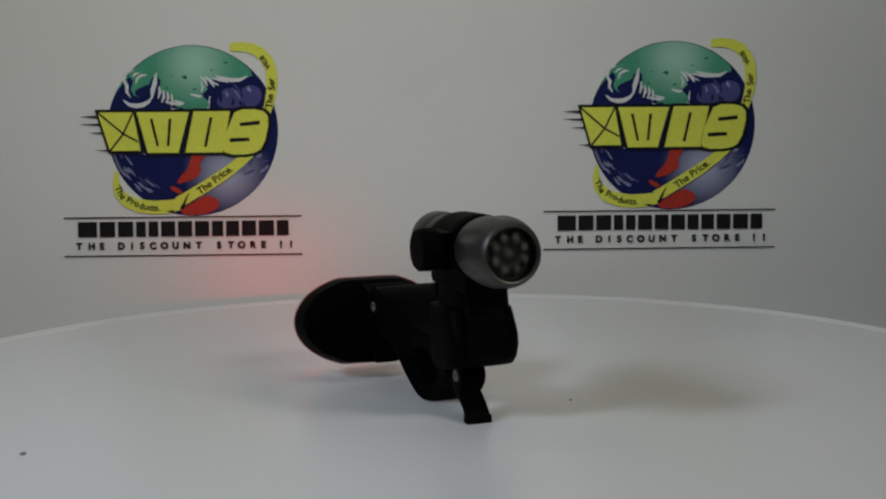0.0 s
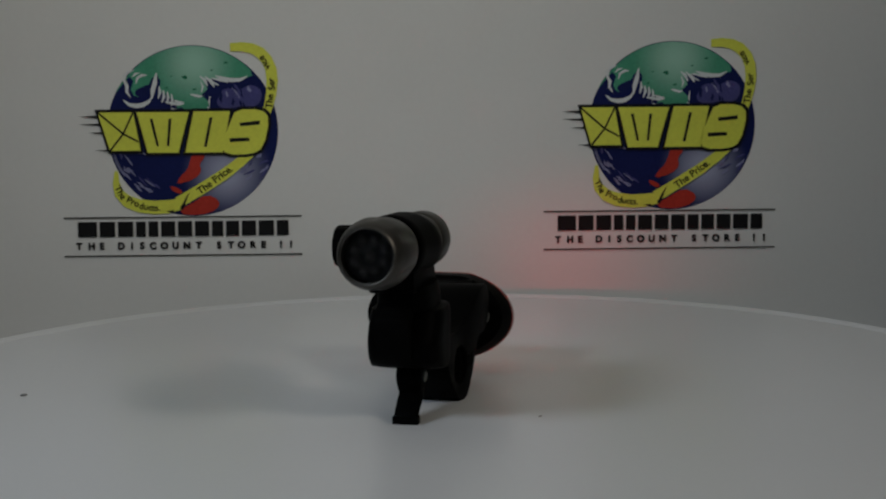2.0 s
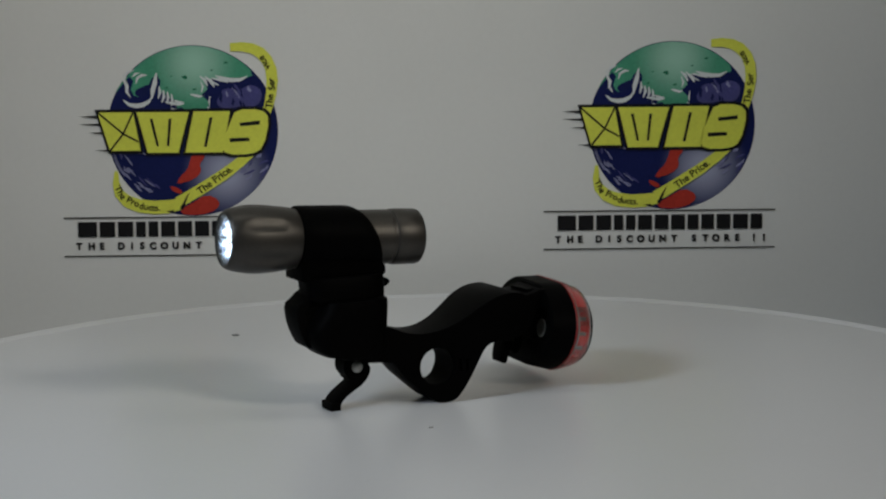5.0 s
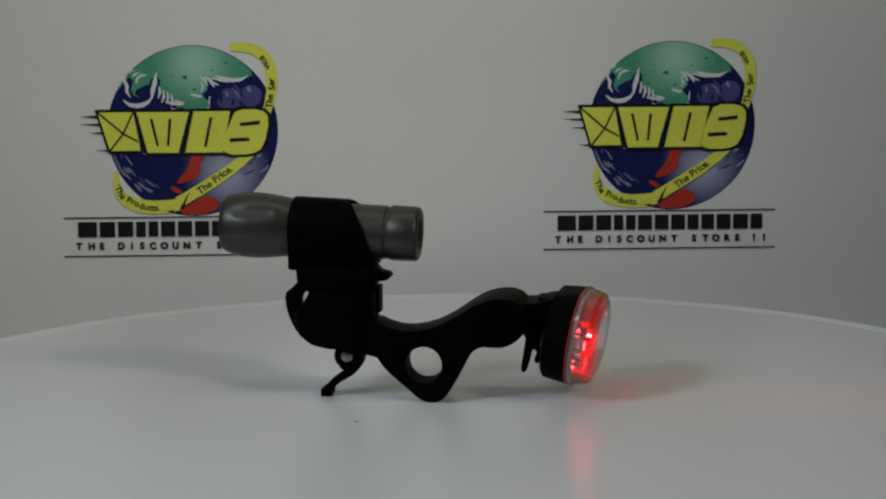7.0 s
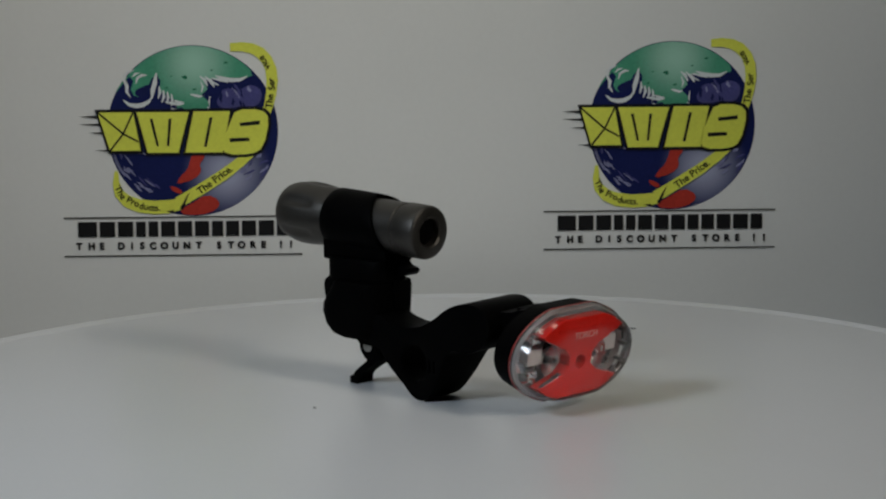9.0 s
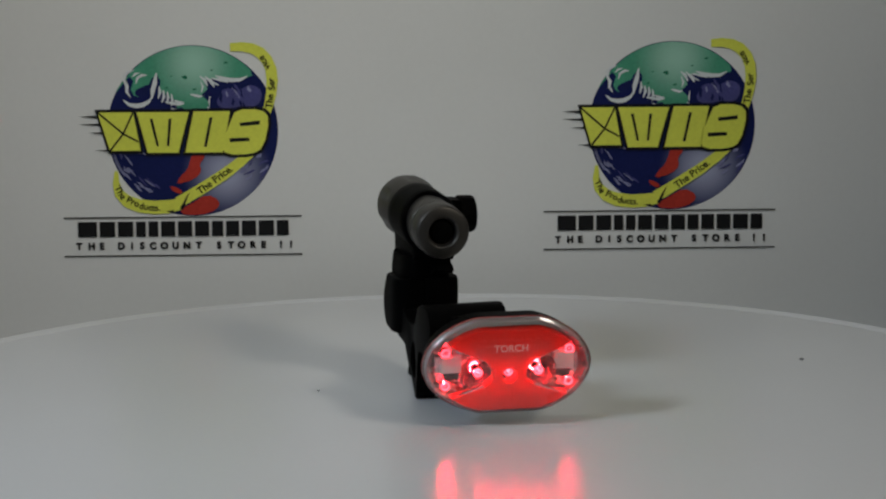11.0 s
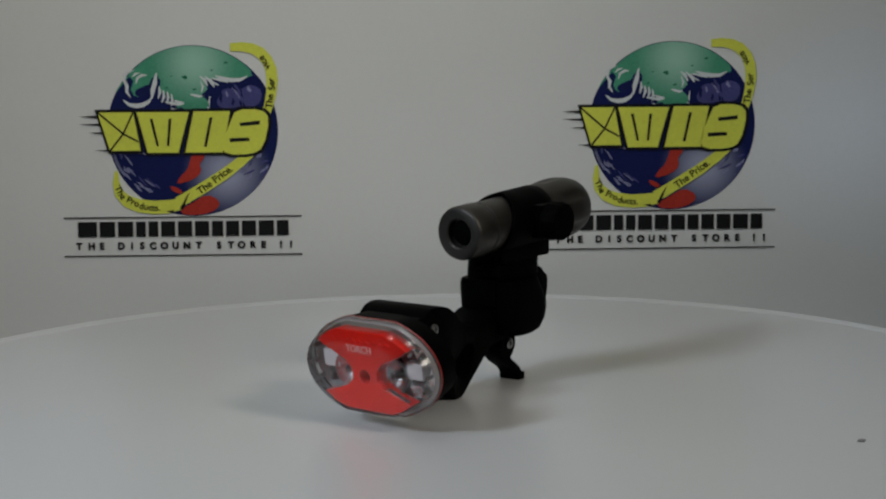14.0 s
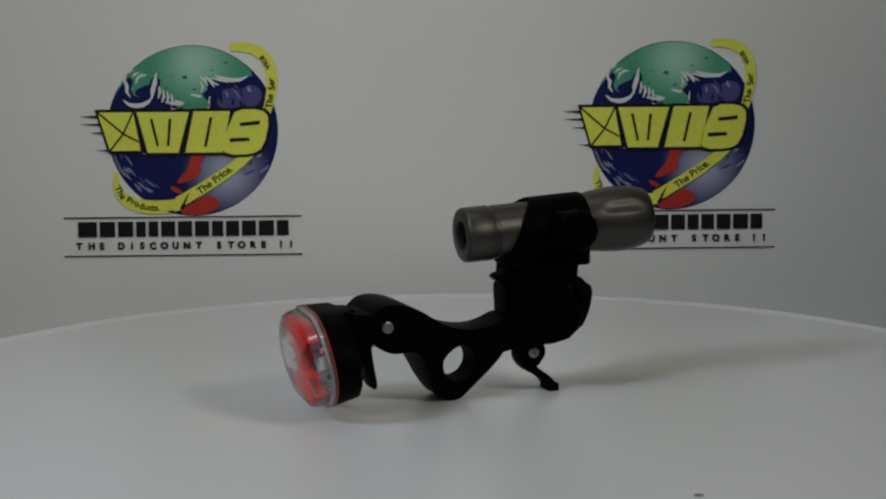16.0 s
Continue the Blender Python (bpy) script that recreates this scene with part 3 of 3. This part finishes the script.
def arm(top):
    """The curved bracket arm with its round eye, and the bolt at its rear end."""
    top_edge = [(-46, 38), (-33, 38.2), (-27.6, 37.4), (-22.8, 35.0), (-14.9, 33.3), (-6.9, 33.8), (1.1, 36.0), (9.1, 40.2), (17.1, 45.6), (25.1, 49.0), (33.0, 49.8),
                (38.3, 48.4), (42.2, 44.6), (43.5, 40.6), (43.0, 36.0), (40.8, 32.4), (36.8, 28.9), (31.5, 26.8), (26.2, 27.0), (21.7, 27.2), (17.4, 24.8), (14.2, 18.9),
                (10.1, 10.9), (6.0, 4.4), (2.6, 0.9), (-2.1, 0.0), (-6.4, 0.6), (-10.0, 3.2), (-15.3, 7.8), (-23.2, 14.6), (-26.4, 19.0), (-28.0, 21.6), (-46, 23)]
    outline = smooth_loop(top_edge, 1)

    def shape(u, v, d):
        w = min(max((u + 16.0) / 42.0, 0.0), 1.0)
        w = w * w * (3 - 2 * w)
        if d < 0:
            return u, -10.8 - 5.0 * w, v
        upper = 10.0 + 10.6 * w
        return u, 6.8 + (upper - 6.8) * min(max((v - 15.0) / 11.0, w), 1.0), v
    body = part("bracket_arm", scaled(slab(outline, -15.5, 15.5, [circle(-5.6, 17.4, 9.1, 32)] + [[(u, 14.2), (u + 1.2, 14.6), (u + 1.2, 20.0), (u, 20.4)] for u in (4.8, 8.0)], place=shape, bevel=1.3)), BLACK, top, "black curved plastic bracket arm with round eye")
    m = Matrix.Translation((34.1, 20.5, 39.6)) @ Matrix.Rotation(radians(90), 4, "Z")
    part("bolt", scaled(lathe([(0.0, 0.0), (0.0, 2.7), (0.9, 2.6), (1.2, 2.1), (1.2, 1.3), (0.4, 1.2), (0.4, 0.0)], 24, m)), STEEL, body, "small zinc bolt head")
    part("eye_bush", scaled(slab(circle(-5.6, 17.4, 9.3, 32), -10.3, 6.4, [circle(-5.6, 17.4, 8.6, 32)])), RUBBER, body)
    return body


LAMP = Matrix.Translation((67.0, 12.9, 27.8)) @ Matrix.Rotation(radians(-5.0), 4, "Z") @ Matrix.Rotation(radians(9.0), 4, "Y")


def in_lamp(u, v, d):
    """u across, v up, d out of the face."""
    return LAMP @ Vector((d, u, v))


def beam_line(u, v):
    """The frame of a rear diode, which shines four degrees below the level."""
    return LAMP @ Matrix.Translation((-0.5 if abs(u) > 20 else 0.6, u, v)) @ Matrix.Rotation(radians(-5.5), 4, "Y")


def oblong(w, h, n=64, flat=0.42):
    """An outline with flat top and bottom and round ends."""
    pts = []
    for i in range(n):
        a = 2 * math.pi * i / n
        c, s = math.cos(a), math.sin(a)
        pts.append((w * c, max(-h, min(h, 1.075 * h * s))))
    return pts


def loft(rings, bm=None, cap0=True, cap1=True):
    bm = bm or bmesh.new()
    rows = [[bm.verts.new(in_lamp(u, v, d)) for u, v in oblong(w, h)] for w, h, d in rings]
    for p, q in zip(rows, rows[1:]):
        for i in range(len(p)):
            j = (i + 1) % len(p)
            bm.faces.new((p[i], p[j], q[j], q[i]))
    if cap0:
        bm.faces.new(rows[0])
    if cap1:
        bm.faces.new(rows[-1])
    return bm


def rear_lamp(top):
    """The red rear light: black shell, clear cover, red panel, silver cups and diodes."""
    shell = part("rear_lamp", scaled(loft([(33.0, 18.6, -14.6), (35.2, 20.0, -13.6), (36.6, 20.8, -7.0), (37.2, 21.2, -3.0), (37.2, 21.2, -1.6), (36.0, 20.2, -1.4), (35.2, 19.6, -6.8), (20.0, 12.0, -7.0)])), BLACK, top, "black shell of the red rear light")
    cover = part("cover", scaled(loft([(35.0, 20.0, 5.6), (34.1, 19.1, 7.8), (31.4, 16.9, 9.2), (22.0, 12.0, 10.1), (8.0, 5.0, 10.4)], cap0=False)), CLEAR, shell, "clear plastic cover")
    cover.visible_shadow = False
    rim = part("cover_rim", scaled(loft([(37.5, 21.5, -1.5), (37.5, 21.5, 0.6), (36.4, 20.7, 1.2), (35.0, 20.0, 5.6)], cap0=False, cap1=False)), FROST, shell, "frosted clear cover rim")
    part("seal", scaled(loft([(37.3, 21.3, -2.5), (37.6, 21.6, -2.3), (37.6, 21.6, -1.9), (37.3, 21.3, -1.6)], cap0=False, cap1=False)), SEAL, shell, "thin dark red seal line")
    part("tray", scaled(loft([(36.8, 21.0, -1.0), (35.4, 19.9, 0.4), (34.2, 18.9, -4.2), (33.0, 18.0, -5.8), (12.0, 8.0, -6.2)], cap0=False, cap1=False)), ASH, shell, "pale grey inner tray")
    for i in range(18):
        u, v = oblong(34.4, 19.4, 18)[i]
        if abs(u) < 27:
            continue
        part("rib", scaled(slab([(u * 0.985 - 0.8, v * 0.985 - 0.8), (u * 0.985 + 0.8, v * 0.985 - 0.8), (u * 0.985 + 0.8, v * 0.985 + 0.8), (u * 0.985 - 0.8, v * 0.985 + 0.8)], 0.4, 4.2, place=in_lamp)), STEEL, shell, smooth=False)
    eyes = [(0.0, -2.0), (-13.5, -2.0), (13.5, -2.0)]
    corners = [(-27.5, 6.5), (-27.5, -8.5), (27.5, 6.5), (27.5, -8.5)]
    half = [(0.0, 18.2), (13.5, 18.2), (19.5, 16.2), (26.6, 12.0), (23.0, 9.6), (17.5, 7.2), (11.0, 4.4), (7.4, 0.4), (7.2, -4.0), (11.0, -7.6), (19.0, -10.2), (25.8, -12.2), (19.5, -16.2), (13.5, -18.2), (0.0, -18.2)]
    pts = half[:-1] + [(0.0, -18.2)] + [(-u, v) for u, v in half[::-1][1:-1]]
    part("red_panel", scaled(slab(pts, 0.5, 7.0, [circle(0.0, -2.6, 3.2, 18)], place=in_lamp, bevel=0.5)), RED, shell, "glossy red reflector panel")
    # fine prisms on the red panel
    for i in range(9):
        u = -16 + i * 4.0
        bm = slab([(u - 1.4, 13.5), (u, 14.4), (u + 1.4, 13.5), (u, 13.1)], 6.9, 7.6, place=in_lamp)
        part("prism", scaled(bm), RED, shell, smooth=False)
    cu = bpy.data.curves.new("words", "FONT")
    cu.body, cu.size, cu.align_x, cu.align_y = "TORCH", 4.4 * MM, "CENTER", "CENTER"
    cu.extrude, cu.offset = 0.0001, 0.00008
    tmp = new("words_curve", cu)
    me = bpy.data.meshes.new_from_object(tmp.evaluated_get(bpy.context.evaluated_depsgraph_get()))
    bpy.data.objects.remove(tmp)
    me.materials.append(PALERED)
    word = new("lettering", me)
    word.parent = shell
    turn = LAMP.to_3x3() @ Matrix(((0, 0, 1), (1, 0, 0), (0, 1, 0)))
    word.matrix_basis = Matrix.Translation(in_lamp(0.0, 10.4, 8.6) * MM) @ turn.to_4x4()
    for f in (-1, 1):
        # silver cup with its eye
        bm = bmesh.new()
        m = LAMP @ Matrix.Translation((0, 13.5 * f, -2.0))
        lathe([(3.0, 8.0), (1.6, 7.6), (-1.6, 5.4), (-4.2, 3.2), (-4.8, 2.4)], 28, m, bm)
        part("cup", scaled(bm), SILVER, shell, "silvered reflector cup")
        part("end_reflector", scaled(slab([(20.0 * f, 12.0), (27.0 * f, 11.0), (32.0 * f, 4.0), (32.6 * f, -4.0), (27.0 * f, -12.0), (20.0 * f, -11.0)], -5.6, -2.2, [circle(27.5 * f, 6.5, 2.2, 14), circle(27.5 * f, -8.5, 2.2, 14)], place=in_lamp, bevel=0.4)), SILVER, shell, "silvered end reflector")
        bm = bmesh.new()
        for a in range(6):
            for b in range(-5, 6):
                u, v = (19.6 + a * 2.55) * f, b * 2.35 + (a % 2) * 0.6
                if u * u / 33.0 ** 2 + v * v / 17.0 ** 2 > 0.93 or min(math.hypot(abs(u) - 27.5, v - 6.5), math.hypot(abs(u) - 27.5, v + 8.5)) < 3.0 or (abs(u) < 30.5 and -7.0 < v < 6.0):
                    continue
                tip = bm.verts.new(in_lamp(u + 0.5 * math.sin(5 * a + b), v + 0.5 * math.cos(3 * b + a), -0.4))
                ring = [bm.verts.new(in_lamp(u + du, v + dv, -2.25)) for du, dv in ((-1.25, -1.15), (1.25, -1.15), (1.25, 1.15), (-1.25, 1.15))]
                for q in range(4):
                    bm.faces.new((ring[q], ring[(q + 1) % 4], tip))
                bm.faces.new(ring[::-1])
        part("facets", scaled(bm), GLINT, shell, "sparkling mirror facets", smooth=False)
        part("pale_plate", scaled(slab([(20.5 * f, 5.0), (29.5 * f, 5.0), (29.5 * f, -2.4), (20.5 * f, -2.4)], -2.2, 1.6, place=in_lamp, bevel=0.4)), WHITEP, shell, "pale grey plate")
        part("dark_slot", scaled(slab([(21.5 * f, -3.2), (28.5 * f, -3.2), (28.0 * f, -6.0), (22.0 * f, -6.0)], -2.2, 0.2, place=in_lamp, bevel=0.3)), DARKLENS, shell, "dark slot")
        part("glint_fillet", scaled(slab([(9.8 * f, 5.6), (24.0 * f, 11.2), (25.2 * f, 10.2), (12.0 * f, 4.2)], 4.4, 6.4, place=in_lamp, bevel=0.3)), SILVER, shell)
        part("glint_fillet", scaled(slab([(10.4 * f, -8.0), (23.6 * f, -13.2), (24.8 * f, -12.0), (12.0 * f, -6.8)], 4.4, 6.4, place=in_lamp, bevel=0.3)), SILVER, shell)
    for u, v in eyes + corners:
        m = LAMP @ Matrix.Translation((-3.0 if abs(u) > 20 else 0.4, u, v))
        part("diode", scaled(lathe([(0.0, 2.1), (1.6, 2.0), (2.8, 1.5), (3.3, 0.7), (3.45, 0.0)], 14, m)), DOME, shell, "clear red-glowing diode")
        # dark tube added round each diode to narrow its beam
        end = -0.9 if abs(u) > 20 else 2.4
        part("beam_tube", scaled(lathe([(-4.9, 1.9), (-4.9, 1.25), (end, 1.25), (end, 1.45), (-4.9, 1.9)], 14, beam_line(u, v))), BLACK, shell)
    # bracket knuckle, release lever and screw behind the shell
    knuckle = part("knuckle", scaled(slab(smooth_loop([(40, 46), (47, 46), (54, 48.4), (58, 47), (57, 28), (50, 23), (44, 27), (40, 32)], 1), -6.0, 20.0, bevel=0.8)), BLACK, shell)
    part("knuckle_step", scaled(box(47.5, 53.0, -1.0, 15.0, 42.0, 47.8, 0.6)), BLACK, knuckle)
    part("release_lever", scaled(slab(smooth_loop([(42.2, 38.6), (44.8, 38.6), (44.9, 25.1), (50.0, 23.6), (49.0, 18.0), (46.0, 14.6), (44.4, 17.0), (46.4, 20.5), (44.0, 22.6), (42.6, 17.0), (40.8, 10.6), (38.0, 11.4), (40.0, 22.0), (41.2, 32.0)], 1), 7.0, 18.0, bevel=0.4)), BLACK, shell, "small black release lever")
    m = LAMP @ Matrix.Translation((-14.9, -24.6, 0.2)) @ Matrix.Rotation(radians(180), 4, "Z")
    part("screw", scaled(lathe([(-0.6, 4.4), (0.3, 4.4), (0.5, 4.0), (0.35, 2.0), (0.25, 0.0)], 24, m)), STEEL, shell, "zinc screw in the shell")
    # glowing rings and chips of the diodes; sliding them back stands in for switching off
    bm = bmesh.new()
    for u, v in eyes + corners:
        m = LAMP @ Matrix.Translation((0.6 if abs(u) > 20 else 3.0, u, v))
        lathe([(0.0, 1.5), (0.5, 1.55), (0.7, 1.75), (0.5, 1.95), (0.0, 2.0)], 14, m, bm)
    rims = part("diode_rims", scaled(bm), RED_GLOW, shell, "glowing red diode rims")
    boards = []
    for row in (corners[0::2], eyes, corners[1::2]):
        bm = bmesh.new()
        for u, v in row:
            lathe([(-4.6, 0.0), (-4.6, 0.45 if abs(u) > 20 else 1.0)], 14, beam_line(u, v), bm)
        chips = part("diode_chips", scaled(bm), RED_BEAM, shell, "glowing red diode chips")
        face_along(chips, LAMP.to_3x3() @ Vector((1, 0, 0)))
        boards.append((chips, LAMP @ Vector((-5.1 if row is not eyes else -4.0, 0, row[0][1])) * MM))
    return rims, boards


def light_set():
    top = tagged(new("bicycle_light_set"), "black bicycle bracket with metal torch and red rear light", "bicycle light")
    rims, chips = torch(top)
    holder(top)
    clamp(top)
    arm(top)
    red_rims, red_chips = rear_lamp(top)
    return top, (rims, chips), (red_rims, red_chips)


room()
backdrop()
emblem(-0.1565, 0.1030, 0.000364, -0.55)
emblem(0.1545, 0.1012, 0.000364, -0.5)
disc = turntable()
lights, white_glows, red_glows = light_set()

# ---------------------------------------------------------------- what moves
# the table turns almost evenly, in degrees
SLIP = {11: 0.9, 12: 1.5, 13: 1.5, 14: 1.0, 15: 0.5}
TURN = [(t, -97.6 + 16.91 * t + SLIP.get(t, 0.0)) for t in range(17)]
SET_YAW = 13.5

# a mark for each tenth of a second: the light is on (1) or off (0)
WHITE_ON = ("0101010101" "0101010101" "0101000000" "1010101010" "1010101010" "1010101010"
            "1011010101" "0101010101" "0101010101" "0101010101" "0101010101" "0101010101"
            "0100000010" "0000101010" "1010101010" "1010101010" "1")
RED_ON = ("1001011110" "1000010111" "1110000101" "0010101001" "0101010101" "0101010101"
            "0101010110" "1010010101" "1010100101" "0110101011" "0101011010" "1101010110"
            "1010010101" "1010000101" "0010101001" "0101101011" "0")


def blink(ob, marks, off):
    """Slides a glowing part between its place and its rest behind the holder, within a thirtieth of a second."""
    rows, last = [], None
    for i, c in enumerate(marks[:161]):
        t, m = i / 10, (Matrix.Identity(4) if c == "1" else off)
        if c != last:
            if last is not None:
                rows.append((t - 2 / 30, Matrix.Identity(4) if last == "1" else off))
            rows.append((max(t - 1 / 30, 0.0), m))
        last = c
    rows.append((16.0, m))
    walk(ob, rows)


def tipped(centre, shift, way):
    """The rest of a chip board: drawn back into the housing and tipped up."""
    turn = Matrix.Rotation(radians(84), 4, way.cross(Vector((0, 0, 1))).normalized())
    return Matrix.Translation(centre + shift) @ turn @ Matrix.Translation(-centre)


def motions():
    walk(disc, [(t, pose(0.0006, 0, 0, 0, 0, -a)) for t, a in TURN])
    walk(lights, [(t, pose(0.0006, 0, 0, 0, 0, SET_YAW - a) @ pose(-0.001, 0.0005, 0)) for t, a in TURN])
    blink(white_glows[0], WHITE_ON, Matrix.Translation(-AXIS * 0.0165))
    blink(white_glows[1], WHITE_ON, tipped(TORCH @ Vector((75.6, 0, 0)) * MM, -AXIS * 0.0165, AXIS))
    way = LAMP.to_3x3() @ Vector((1, 0, 0))
    blink(red_glows[0], RED_ON, Matrix.Translation(-way * 0.0106))
    for chips, centre in red_glows[1]:
        blink(chips, RED_ON, tipped(centre, -way * 0.0062, way))


motions()
